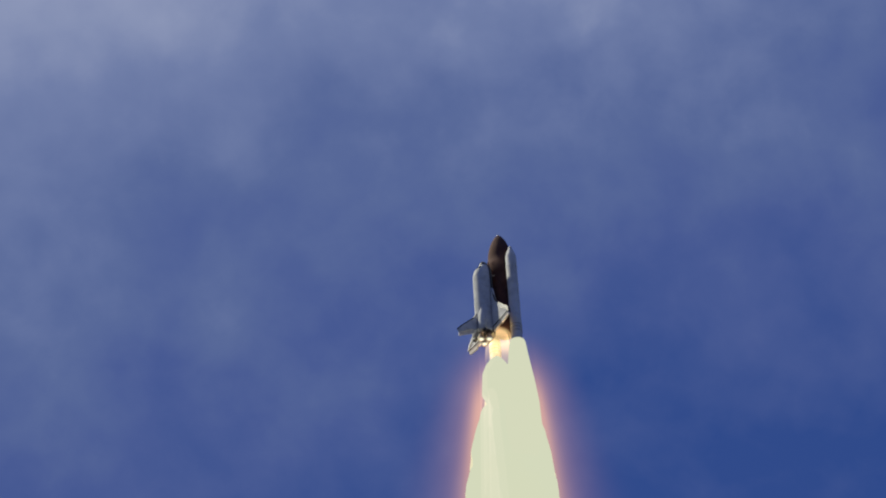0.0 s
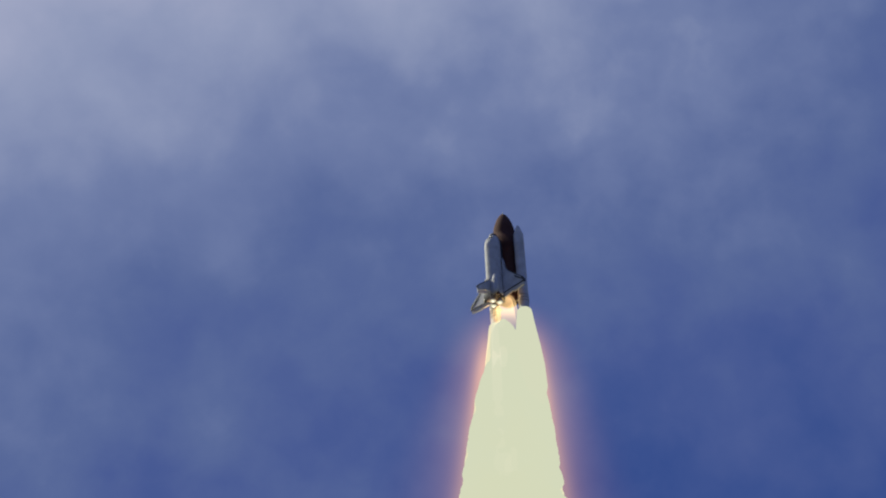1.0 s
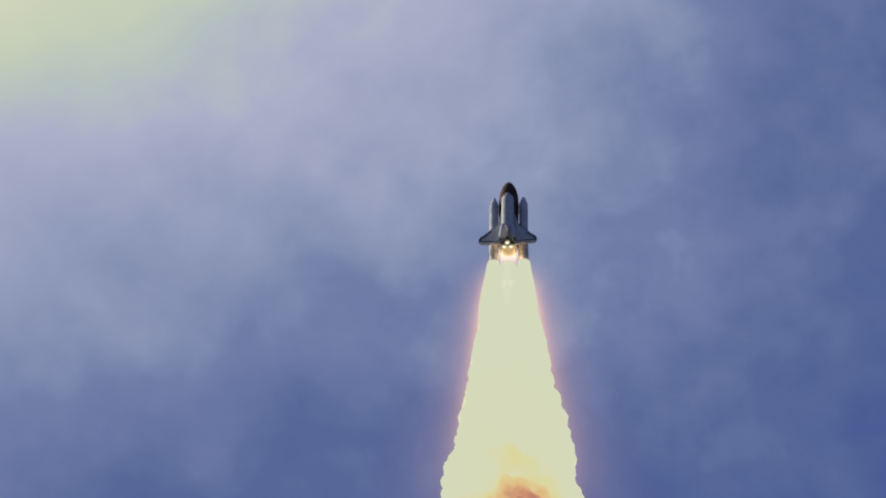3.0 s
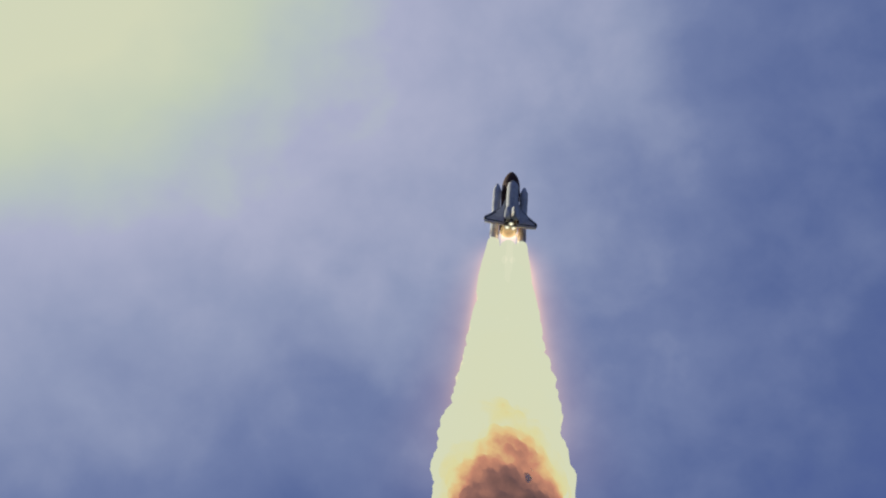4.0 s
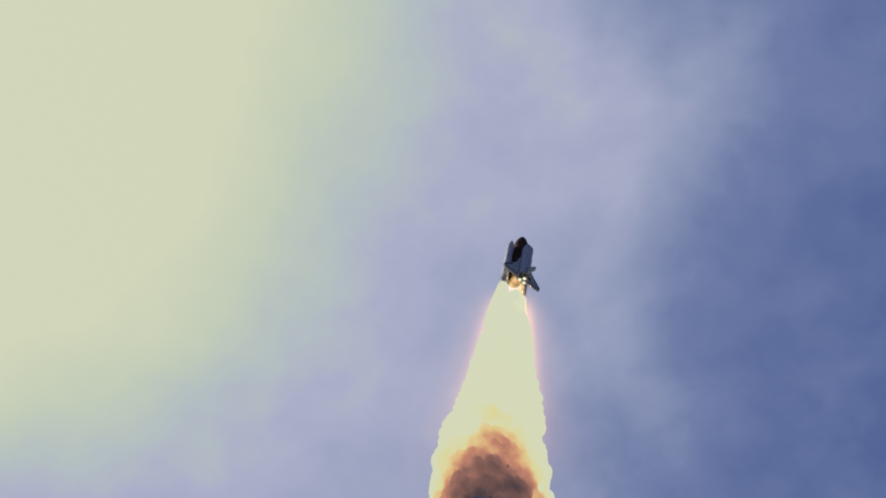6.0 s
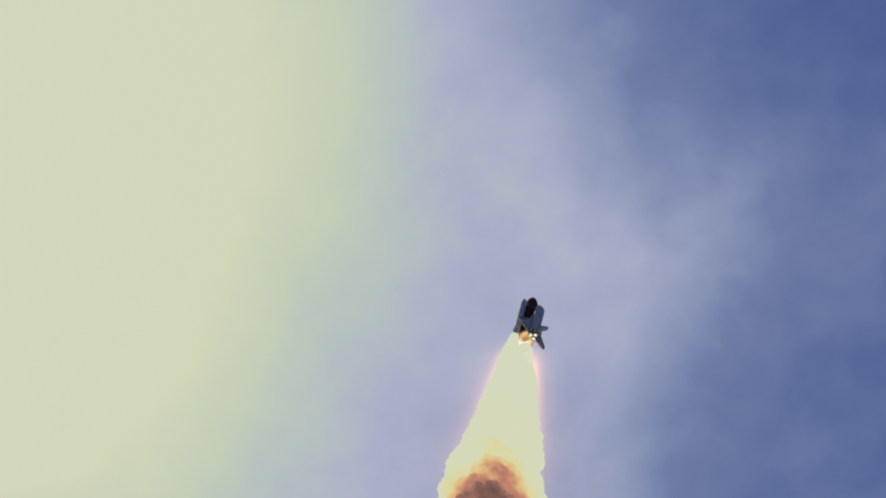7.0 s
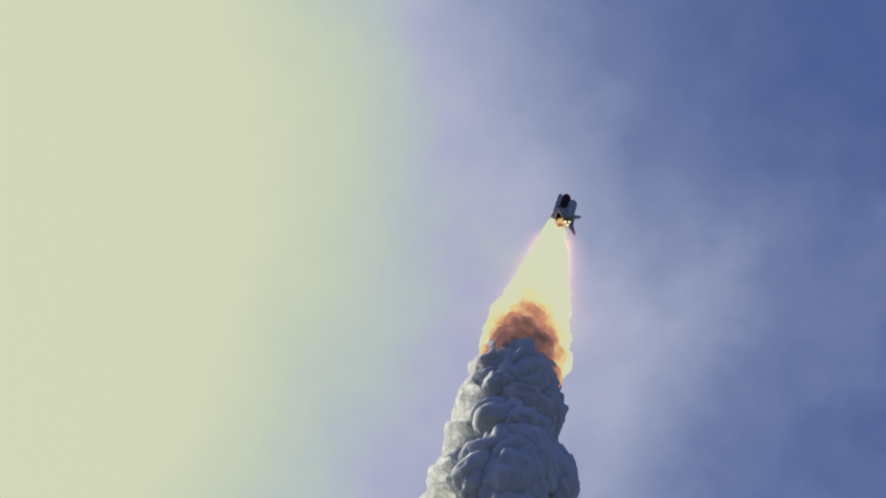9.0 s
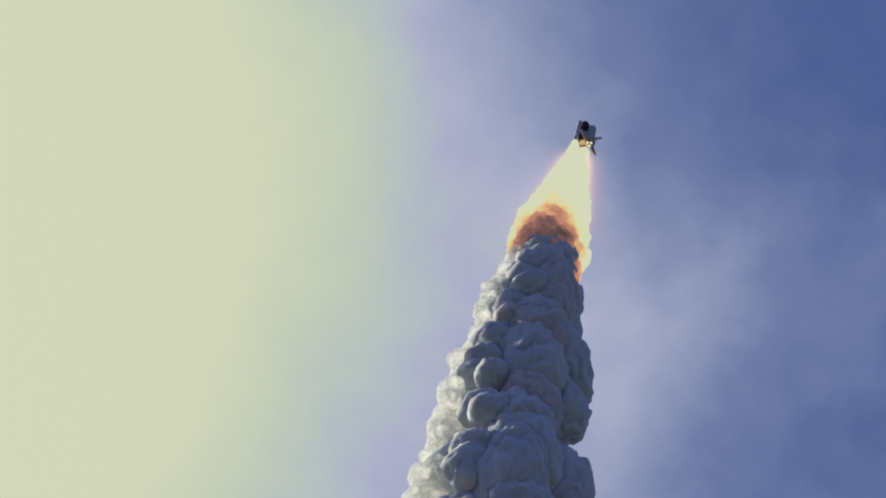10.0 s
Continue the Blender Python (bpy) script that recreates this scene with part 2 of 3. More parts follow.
def flame_material():
    """Burning exhaust: white-hot at the top, yellow and orange where it cools, sooty brown at the tail."""
    m = bpy.data.materials.new("burning_exhaust")
    m.use_nodes = True
    nt = m.node_tree
    nt.nodes.clear()
    at = nt.nodes.new("ShaderNodeTexCoord").outputs["Object"]
    sep = nt.nodes.new("ShaderNodeSeparateXYZ")
    nt.links.new(at, sep.inputs[0])
    down = maths(nt, "MULTIPLY", sep.outputs["Z"], -1 / 200)
    # left edge stays cream longer: hot gas, and sunlit smoke painted in
    down = maths(nt, "SUBTRACT", down, maths(nt, "MULTIPLY", maths(nt, "MAXIMUM", maths(nt, "MULTIPLY_ADD", sep.outputs["X"], -1.0, -10.0), 0.0), 0.010))
    down = maths(nt, "SUBTRACT", down, maths(nt, "MULTIPLY", maths(nt, "MAXIMUM", sep.outputs["X"], 0.0), 0.005))
    # the smoke closes first over the lower flank
    flank = maths(nt, "MULTIPLY", maths(nt, "MAXIMUM", maths(nt, "MULTIPLY", sep.outputs["Y"], -1 / 25), 0.0), 1.0)
    down = maths(nt, "ADD", down, maths(nt, "MULTIPLY_ADD", maths(nt, "MULTIPLY", flank, flank), 0.13, -0.215))
    tail = maths(nt, "MAXIMUM", maths(nt, "MULTIPLY_ADD", sep.outputs["Z"], -1 / 50, -132 / 50), 0.0)
    down = maths(nt, "ADD", down, maths(nt, "MULTIPLY", tail, 0.12))
    n1, n2 = nt.nodes.new("ShaderNodeTexNoise"), nt.nodes.new("ShaderNodeTexNoise")
    for n, s in ((n1, 0.035), (n2, 0.11)):
        n.inputs["Scale"].default_value, n.inputs["Detail"].default_value = s, 5
        nt.links.new(at, n.inputs["Vector"])
    s = maths(nt, "ADD", down, maths(nt, "MULTIPLY", maths(nt, "SUBTRACT", n1.outputs["Fac"], 0.5), 0.50))
    s = maths(nt, "ADD", s, maths(nt, "MULTIPLY", maths(nt, "SUBTRACT", n2.outputs["Fac"], 0.5), 0.16), clamp=True)
    hot = ramp(nt.nodes, [(0.0, lin(212, 217, 188)), (0.50, lin(214, 217, 184)), (0.60, lin(220, 214, 158)), (0.67, lin(224, 188, 132)),
                          (0.73, lin(200, 138, 112)), (0.82, lin(146, 104, 94)), (0.95, lin(92, 74, 74))])
    nt.links.new(s, hot.inputs[0])
    em = nt.nodes.new("ShaderNodeEmission")
    nt.links.new(hot.outputs[0], em.inputs[0])
    soot = nt.nodes.new("ShaderNodeBsdfDiffuse")
    soot.inputs[0].default_value = (0.30, 0.26, 0.25, 1)
    add = nt.nodes.new("ShaderNodeMixShader")
    part_ = ramp(nt.nodes, [(0.80, (0, 0, 0, 1)), (1.0, (0.6, 0.6, 0.6, 1))])
    nt.links.new(s, part_.inputs[0])
    nt.links.new(part_.outputs[0], add.inputs[0])
    nt.links.new(em.outputs[0], add.inputs[1])
    nt.links.new(soot.outputs[0], add.inputs[2])
    out = nt.nodes.new("ShaderNodeOutputMaterial")
    nt.links.new(add.outputs[0], out.inputs[0])
    return m


def glow_material(name, colour, strength, length, r0=0.0, grow=0.0, wide=0.0, widen=0.0):
    """Clear glow, for thin gas and for the flame's painted halo: adding a little light, fading down its length and,
    with wide, outwards from the flame.
    """
    m = bpy.data.materials.new(name)
    m.use_nodes = True
    nt = m.node_tree
    nt.nodes.clear()
    at = nt.nodes.new("ShaderNodeTexCoord").outputs["Object"]
    sep = nt.nodes.new("ShaderNodeSeparateXYZ")
    nt.links.new(at, sep.inputs[0])
    down = maths(nt, "MULTIPLY", sep.outputs["Z"], -1.0)
    fade = ramp(nt.nodes, [(0.0, (0, 0, 0, 1)), (0.14, (1, 1, 1, 1)), (0.5, (0.6, 0.6, 0.6, 1)), (1.0, (0, 0, 0, 1))], "EASE")
    nt.links.new(maths(nt, "MULTIPLY", down, 1 / length), fade.inputs[0])
    power = maths(nt, "MULTIPLY", fade.outputs[0], strength)
    if wide:
        x, y = sep.outputs["X"], sep.outputs["Y"]
        r = maths(nt, "SQRT", maths(nt, "ADD", maths(nt, "MULTIPLY", x, x), maths(nt, "MULTIPLY", y, y)))
        u = maths(nt, "DIVIDE", maths(nt, "SUBTRACT", r, maths(nt, "MULTIPLY_ADD", down, grow, r0)), maths(nt, "MULTIPLY_ADD", down, widen, wide))
        power = maths(nt, "MULTIPLY", power, maths(nt, "POWER", maths(nt, "SUBTRACT", 1.0, u, clamp=True), 3.0))
    em, clear, add = nt.nodes.new("ShaderNodeEmission"), nt.nodes.new("ShaderNodeBsdfTransparent"), nt.nodes.new("ShaderNodeAddShader")
    em.inputs[0].default_value = (*colour, 1)
    nt.links.new(power, em.inputs[1])
    nt.links.new(em.outputs[0], add.inputs[0])
    nt.links.new(clear.outputs[0], add.inputs[1])
    out = nt.nodes.new("ShaderNodeOutputMaterial")
    nt.links.new(add.outputs[0], out.inputs[0])
    return m


FLAME = flame_material()
JET = bpy.data.materials.new("white_hot_jet")
JET.use_nodes = True
JET.node_tree.nodes["Principled BSDF"].inputs["Base Color"].default_value = (0, 0, 0, 1)
JET.node_tree.nodes["Principled BSDF"].inputs["Specular IOR Level"].default_value = 0.0
JET.node_tree.nodes["Principled BSDF"].inputs["Emission Color"].default_value = lin(213, 217, 188)
JET.node_tree.nodes["Principled BSDF"].inputs["Emission Strength"].default_value = 1.0
# glare and lit haze round the flame, imitated by emission on flat vanes
HALO = glow_material("flame_halo", (1.0, 0.50, 0.10), 0.22, 140, 8.4, 0.125, 6.0, 0.06)
WIDE_HALO = glow_material("haze_glow", (1.0, 0.46, 0.20), 0.25, 185, 8.0, 0.125, 16.0, 0.22)
# strong emitter added to stand in for the plume's light on the tail
FLAME_FILL = bpy.data.materials.new("flame_fill_glow")
FLAME_FILL.use_nodes = True
FLAME_FILL.node_tree.nodes["Principled BSDF"].inputs["Base Color"].default_value = (0, 0, 0, 1)
FLAME_FILL.node_tree.nodes["Principled BSDF"].inputs["Specular IOR Level"].default_value = 0.0
FLAME_FILL.node_tree.nodes["Principled BSDF"].inputs["Emission Color"].default_value = (1.0, 0.56, 0.26, 1)
FLAME_FILL.node_tree.nodes["Principled BSDF"].inputs["Emission Strength"].default_value = 220.0
WHITE_HOT = FLAME_FILL.copy()
WHITE_HOT.name = "white_hot_gas"
WHITE_HOT.node_tree.nodes["Principled BSDF"].inputs["Emission Color"].default_value = (1.0, 0.88, 0.66, 1)
WHITE_HOT.node_tree.nodes["Principled BSDF"].inputs["Emission Strength"].default_value = 1.4
THIN = glow_material("thin_exhaust", (1.0, 0.66, 0.62), 0.035, 110)
BASE_GAS = glow_material("base_gas", (1.0, 0.70, 0.32), 0.40, 15)


# ---- mesh helpers ----
def part(name, bm, mat, parent=None, label=""):
    me = bpy.data.meshes.new(name)
    bmesh.ops.recalc_face_normals(bm, faces=bm.faces)
    bm.to_mesh(me)
    bm.free()
    me.materials.append(mat)
    for p in me.polygons:
        p.use_smooth = True
    ob = new(name, me)
    if parent:
        ob.parent = parent
    if label:
        ob["label"] = label
    return ob


def sharp(ob, degrees=35):
    """Keeps edges crisp where faces meet at a clear angle."""
    ob.data.set_sharp_from_angle(angle=radians(degrees))
    return ob


def loft(sections, close_ends=True):
    """Skin over rings of equal point count."""
    bm = bmesh.new()
    rings = [[bm.verts.new(p) for p in s] for s in sections]
    n = len(rings[0])
    for a, b in zip(rings, rings[1:]):
        for i in range(n):
            bm.faces.new((a[i], a[(i + 1) % n], b[(i + 1) % n], b[i]))
    if close_ends:
        bm.faces.new(rings[0])
        bm.faces.new(rings[-1])
    return bm


def lathe(profile, n=32, cx=0.0, cy=0.0, close_ends=True):
    """Turned body about the vertical through (cx, cy): profile of (radius, z)."""
    return loft([[(cx + max(r, 0.002) * math.cos(2 * math.pi * i / n), cy + max(r, 0.002) * math.sin(2 * math.pi * i / n), z)
                  for i in range(n)] for r, z in profile], close_ends)


def slab(outline, at, thick, edge=0.3):
    """Wing-like plate: outline of (u, v) at a level, thinned towards its rim; at(u, v, h) gives the place."""
    cu = sum(p[0] for p in outline) / len(outline)
    cv = sum(p[1] for p in outline) / len(outline)
    inner = [(cu + (u - cu) * 0.86, cv + (v - cv) * 0.86) for u, v in outline]
    rings = [[at(u, v, 0) for u, v in outline], [at(u, v, thick / 2) for u, v in inner]]
    low = [at(u, v, -thick / 2) for u, v in inner]
    return loft([low, rings[0], rings[1]])


def box(bm, lo, hi):
    c = [(lo[i] + hi[i]) / 2 for i in range(3)]
    s = [hi[i] - lo[i] for i in range(3)]
    bmesh.ops.create_cube(bm, size=1, matrix=Matrix.Translation(c) @ Matrix.Diagonal((*s, 1)))


# ---- ground ----
def make_ground():
    n, r = 96, 4800
    bm = bmesh.new()
    hub = bm.verts.new((0, 0, 0))
    old = None
    for k, rad in enumerate((20, 60, 200, 600, 1500, 3000, r)):
        ring = [bm.verts.new((rad * math.cos(2 * math.pi * i / n), rad * math.sin(2 * math.pi * i / n), 0)) for i in range(n)]
        for i in range(n):
            j = (i + 1) % n
            bm.faces.new((hub, ring[i], ring[j]) if old is None else (old[i], ring[i], ring[j], old[j]))
        old = ring
    tagged(part("ground", bm, GROUND), "flat sandy coastal scrub under the flight path", "ground", kind="structure")


make_ground()


# ---- the shuttle: nose up along z, boosters at x = +-6.35, orbiter on the +y side ----
def make_tank(parent):
    prof = [(0.30, 55.9), (0.9, 55.3), (1.5, 54.5), (2.1, 53.4), (2.75, 51.8), (3.35, 49.8), (3.8, 47.8), (4.08, 45.8), (4.2, 43.8),
            (4.2, 41.0), (4.27, 40.9), (4.27, 34.3), (4.2, 34.2), (4.2, 13.0), (4.12, 12.0), (3.7, 10.6), (2.9, 9.7), (1.6, 9.25), (0.1, 9.1)]
    tank = sharp(part("external_tank", lathe(prof, 56), FOAM, parent, "rust-orange foam-covered fuel tank"), 50)
    part("nose_spike", lathe([(0.02, 57.0), (0.16, 56.4), (0.32, 55.9), (0.32, 55.6)], 16), METAL, tank, "pale metal tip")
    bm = bmesh.new()
    for i in range(72):
        a = 2 * math.pi * i / 72
        bmesh.ops.create_cube(bm, size=1, matrix=Matrix.Rotation(a, 4, "Z") @ Matrix.Translation((4.29, 0, 37.6)) @ Matrix.Diagonal((0.10, 0.14, 6.2, 1)))
    part("intertank_ribs", bm, FOAM, tank, "ribbed foam band")
    bm = bmesh.new()
    for x in (1.35,):
        bmesh.ops.create_cone(bm, cap_ends=True, segments=12, radius1=0.24, radius2=0.24, depth=30, matrix=Matrix.Translation((x, 4.2, 27)))
    part("feed_line", bm, FOAM, tank)
    bm = bmesh.new()
    for x in (-1, 1):
        m = Vector((x * 1.6, 3.9, 33.5)), Vector((0, 6.2, 34.4))
        d = m[1] - m[0]
        bmesh.ops.create_cone(bm, cap_ends=True, segments=8, radius1=0.16, radius2=0.13, depth=d.length,
                              matrix=Matrix.Translation((m[0] + m[1]) / 2) @ d.to_track_quat("Z", "Y").to_matrix().to_4x4())
    part("bipod_strut", bm, METAL, tank)
    for x in (-1, 1):
        bm = bmesh.new()
        m = Vector((x * 3.2, 3.0, 12.5)), Vector((x * 2.4, 6.0, 11.8))
        d = m[1] - m[0]
        bmesh.ops.create_cone(bm, cap_ends=True, segments=8, radius1=0.25, radius2=0.22, depth=d.length,
                              matrix=Matrix.Translation((m[0] + m[1]) / 2) @ d.to_track_quat("Z", "Y").to_matrix().to_4x4())
        part("rear_strut", bm, METAL, tank)


def make_booster(parent, side):
    x = 6.35 * side
    srb = sharp(part("solid_rocket_booster", lathe([(1.855, 40.0), (1.855, 2.9), (1.9, 2.8)], 40, x), WHITE, parent, "slim white solid rocket booster"), 50)
    sharp(part("nose_cone", lathe([(0.12, 45.4), (0.5, 44.9), (0.85, 44.0), (1.25, 42.6), (1.62, 41.2), (1.855, 40.3), (1.855, 40.0)], 40, x), WHITE, srb))
    part("nose_tip", lathe([(0.02, 45.62), (0.32, 45.3), (0.62, 44.75), (0.7, 44.55), (0.5, 44.5)], 24, x), WHITE, srb, "white tip")
    sharp(part("aft_skirt", lathe([(1.9, 2.8), (2.35, 1.1), (2.6, 0.05), (2.4, 0.0), (1.7, 2.5)], 40, x, close_ends=False), WHITE, srb), 50)
    part("nozzle", lathe([(0.7, 2.4), (1.2, 1.0), (1.85, -0.9), (1.75, -0.9), (1.0, 1.0), (0.6, 2.4)], 32, x, close_ends=False), CARBON, srb, "charred grey nozzle")
    for z in (10.5, 18.8, 27.0, 35.3):
        part("joint_band", lathe([(1.86, z - 0.22), (1.93, z - 0.18), (1.93, z + 0.18), (1.86, z + 0.22)], 40, x, close_ends=False), WHITE, srb)
    bm = bmesh.new()
    box(bm, (x - 0.25, -2.05, 4.0), (x + 0.25, -1.7, 39.5))
    part("cable_tunnel", bm, WHITE, srb)
    for z in (8.4, 7.0, 5.6):
        part("attach_ring", lathe([(1.86, z - 0.1), (2.0, z - 0.1), (2.0, z + 0.1), (1.86, z + 0.1)], 40, x, close_ends=False), GREY_TILE, srb)
    for z in (8.2, 38.5):
        bm = bmesh.new()
        box(bm, (min(x, x - side * 2.9), -0.3, z), (max(x - side * 1.7, x - side * 2.9), 0.3, z + 0.45))
        part("tank_strut", bm, METAL, srb)


def fuselage_ring(z, half, low, top, n=28, flat=0.35):
    """Rounded section: flat belly at y=low, arched back up to y=top."""
    pts = []
    mid = low + (top - low) * 0.42
    for i in range(n):
        a = 2 * math.pi * i / n
        c, s = math.cos(a), math.sin(a)
        e = 0.55 if s < 0 else 0.85
        x = half * math.copysign(abs(c) ** e, c)
        y = mid + ((top - mid) * abs(s) ** 0.9 if s > 0 else -(mid - low) * abs(s) ** 0.55)
        pts.append((x, y, z))
    return pts


def make_orbiter(parent):
    # stations: height, half width, belly, back
    st = [(39.4, 0.15, 7.3, 7.7), (39.0, 0.75, 6.75, 8.2), (38.2, 1.3, 6.4, 8.6), (37.0, 1.8, 6.1, 9.1), (35.6, 2.25, 5.9, 9.7), (34.4, 2.45, 5.8, 10.5),
          (33.4, 2.55, 5.75, 11.0), (31.8, 2.6, 5.7, 11.25), (29.0, 2.62, 5.7, 11.3), (20.0, 2.62, 5.7, 11.3), (12.0, 2.65, 5.7, 11.3),
          (9.5, 2.75, 5.75, 11.2), (6.9, 2.85, 5.85, 10.9), (6.3, 2.7, 6.1, 10.6)]
    orb = sharp(part("orbiter", loft([fuselage_ring(*s) for s in st]), BLANKET, parent, "white winged orbiter with black edges"), 60)
    # nose cap and window band
    part("nose_cap", loft([fuselage_ring(z + 0.03, h * 1.02 + 0.02, a - 0.03, b + 0.03) for z, h, a, b in st[:4]]), BLACK_TILE, orb, "black nose cap")
    for x in (-1.35, -0.5, 0.5, 1.35):
        bm = bmesh.new()
        bmesh.ops.create_cube(bm, size=1, matrix=Matrix.Translation((x, 10.26 - abs(x) * 0.28, 35.0)) @ Matrix.Rotation(radians(-58), 4, "X")
                              @ Matrix.Rotation(radians(x * 14), 4, "Y") @ Matrix.Diagonal((0.78, 1.25, 0.2, 1)))
        part("cockpit_window", bm, GLASS, orb, "dark cockpit window")
    # belly
    bm = loft([[(x * h, y - (0.05 if y <= a + 0.5 else 0), z) for x, y in ((-1.02, a + 1.1), (-0.98, a - 0.06), (0.98, a - 0.06), (1.02, a + 1.1), (0.9, a + 0.4), (-0.9, a + 0.4))] for z, h, a, b in st[3:]])
    part("belly", bm, BLACK_TILE, orb, "black tiled belly")
    # payload bay doors, slightly proud of the back
    for sx in (-1, 1):
        sec = []
        for z in (31.5, 13.2):
            arc = []
            for k in range(9):
                a = radians(4 + 76 * k / 8)
                arc.append((sx * 2.66 * math.sin(a), 8.05 + 3.32 * math.cos(a) ** 0.9, z))
            arc += [(p[0] * 0.94, p[1] - 0.1, p[2]) for p in reversed(arc)]
            sec.append(arc)
        sharp(part("payload_bay_door", loft(sec), BLANKET, orb))
    for sx in (-1, 1):
        # wing with swept glove, trailing edge at z = 7.6
        out = [(2.3, 27.0), (3.2, 22.5), (4.4, 18.6), (6.6, 15.7), (9.2, 12.6), (11.4, 10.2), (11.9, 9.2), (11.9, 7.9), (7.2, 7.3), (2.3, 6.9)]
        wing = sharp(part("wing", slab(out, lambda u, v, h, s=sx: (s * u, 6.35 + 0.02 * u + h * (1 if u < 11 else 0.3), v), 1.15), BLANKET, orb, "white delta wing"), 25)
        edge = [(2.25, 27.3), (3.25, 22.8), (4.5, 18.9), (6.7, 16.0), (9.35, 12.85), (11.6, 10.4), (12.1, 9.25), (12.1, 7.85),
                (11.4, 8.9), (10.8, 9.7), (8.6, 11.8), (6.0, 14.9), (3.8, 17.9), (2.75, 22.0)]
        bm = bmesh.new()
        n = len(edge)
        lo = [bm.verts.new((sx * u, 6.35 + 0.02 * u - 0.45, v)) for u, v in edge]
        hi = [bm.verts.new((sx * u, 6.35 + 0.02 * u + 0.45, v)) for u, v in edge]
        for i in range(n):
            bm.faces.new((lo[i], lo[(i + 1) % n], hi[(i + 1) % n], hi[i]))
        for i in range(n // 2 - 1):
            bm.faces.new((lo[i], lo[i + 1], lo[n - 2 - i], lo[n - 1 - i]))
            bm.faces.new((hi[i], hi[i + 1], hi[n - 2 - i], hi[n - 1 - i]))
        sharp(part("leading_edge", bm, BLACK_TILE, orb, "black leading edge"), 25)
        for a, b in ((2.9, 7.1), (7.3, 11.7)):
            bm = bmesh.new()
            for u0, u1 in ((a, b),):
                pts = [(u0, 7.6), (u1, 7.9), (u1, 6.6), (u0, 5.9)]
                lo = [bm.verts.new((sx * u, 6.3 + 0.02 * u - (0.3 if v > 7 else 0.2), v)) for u, v in pts]
                hi = [bm.verts.new((sx * u, 6.3 + 0.02 * u + (0.45 if v > 7 else 0.26), v)) for u, v in pts]
                bm.faces.new(lo), bm.faces.new(hi)
                for i in range(4):
                    bm.faces.new((lo[i], lo[(i + 1) % 4], hi[(i + 1) % 4], hi[i]))
            sharp(part("elevon", bm, ELEVON, orb, "pale grey elevon"), 25)
        # shade along the hinge line, put in as a thin black strip
        for v0, v1, y0 in ((7.6, 7.82, 6.98),):
            bm = bmesh.new()
            vs = [bm.verts.new((sx * u, y + 0.02 * u, v)) for u, v in ((2.8, v0), (11.8, v0 + 0.45), (11.8, v1 + 0.45), (2.8, v1)) for y in (y0 - 0.5, y0)]
            for k in range(4):
                a_, b_ = vs[2 * k:2 * k + 2], vs[(2 * k + 2) % 8:(2 * k + 2) % 8 + 2]
                bm.faces.new((a_[0], a_[1], b_[1], b_[0]))
            bm.faces.new(vs[0::2]), bm.faces.new(vs[1::2])
            sharp(part("elevon_hinge_shade", bm, BLACK_TILE, orb, "dark strip for the shaded hinge line of the elevons"), 25)
        bm = bmesh.new()
        box(bm, (min(sx * 2.4, sx * 11.4), 5.70, 8.2), (max(sx * 2.4, sx * 11.4), 5.78, 9.5))
        part("underside_tiles", bm, BLACK_TILE, orb)
        # manoeuvring pod
        pod = []
        for z, r in ((15.2, 0.15), (14.0, 0.75), (12.0, 1.2), (9.5, 1.42), (7.0, 1.45), (5.3, 1.3), (5.0, 0.9)):
            pod.append([(sx * 1.95 + r * math.cos(2 * math.pi * k / 20), 10.45 + r * 0.95 * math.sin(2 * math.pi * k / 20), z) for k in range(20)])
        pod = sharp(part("manoeuvring_pod", loft(pod), BLANKET, orb, "white engine pod beside the fin"), 50)
        part("small_nozzle", lathe([(0.25, 5.2), (0.35, 4.6), (0.55, 3.9), (0.5, 3.9), (0.2, 5.2)], 18, sx * 1.7, 10.7, False), METAL, orb)
        bm = bmesh.new()
        box(bm, (sx * 2.9 - 0.45, 9.9, 4.2), (sx * 2.9 + 0.45, 10.9, 5.6))
        part("thruster_box", bm, BLACK_TILE, orb)
    # fin: outline in (y, z)
    fin = [(11.0, 13.6), (12.2, 11.6), (17.6, 5.6), (19.1, 3.6), (19.0, 2.4), (18.4, 2.2), (14.0, 5.0), (11.0, 6.6)]
    tail = sharp(part("tail_fin", slab(fin, lambda u, v, h: (h, u, v), 0.9), BLANKET, orb, "white vertical fin"), 25)
    bm = bmesh.new()
    e = [(11.0, 14.0), (12.3, 11.9), (17.8, 5.8), (19.35, 3.7), (19.0, 3.4), (17.3, 5.4), (12.0, 11.3), (10.9, 13.2)]
    lo = [bm.verts.new((-0.2, y, z)) for y, z in e]
    hi = [bm.verts.new((0.2, y, z)) for y, z in e]
    for i in range(8):
        bm.faces.new((lo[i], lo[(i + 1) % 8], hi[(i + 1) % 8], hi[i]))
    for i in range(3):
        bm.faces.new((lo[i], lo[i + 1], lo[6 - i], lo[7 - i]))
        bm.faces.new((hi[i], hi[i + 1], hi[6 - i], hi[7 - i]))
    sharp(part("leading_edge", bm, BLACK_TILE, orb), 25)
    for y0, y1 in ((12.2, 15.2), (15.3, 18.6)):
        zt = lambda y: 6.3 - (y - 11.2) * 0.62
        bm = bmesh.new()
        vs = []
        for y in (y0, y1):
            vs.append([bm.verts.new(p) for p in ((-0.28, y, zt(y) + 0.6), (0.28, y, zt(y) + 0.6), (0.06, y + 0.25, zt(y) - 1.0), (-0.06, y + 0.25, zt(y) - 1.0))])
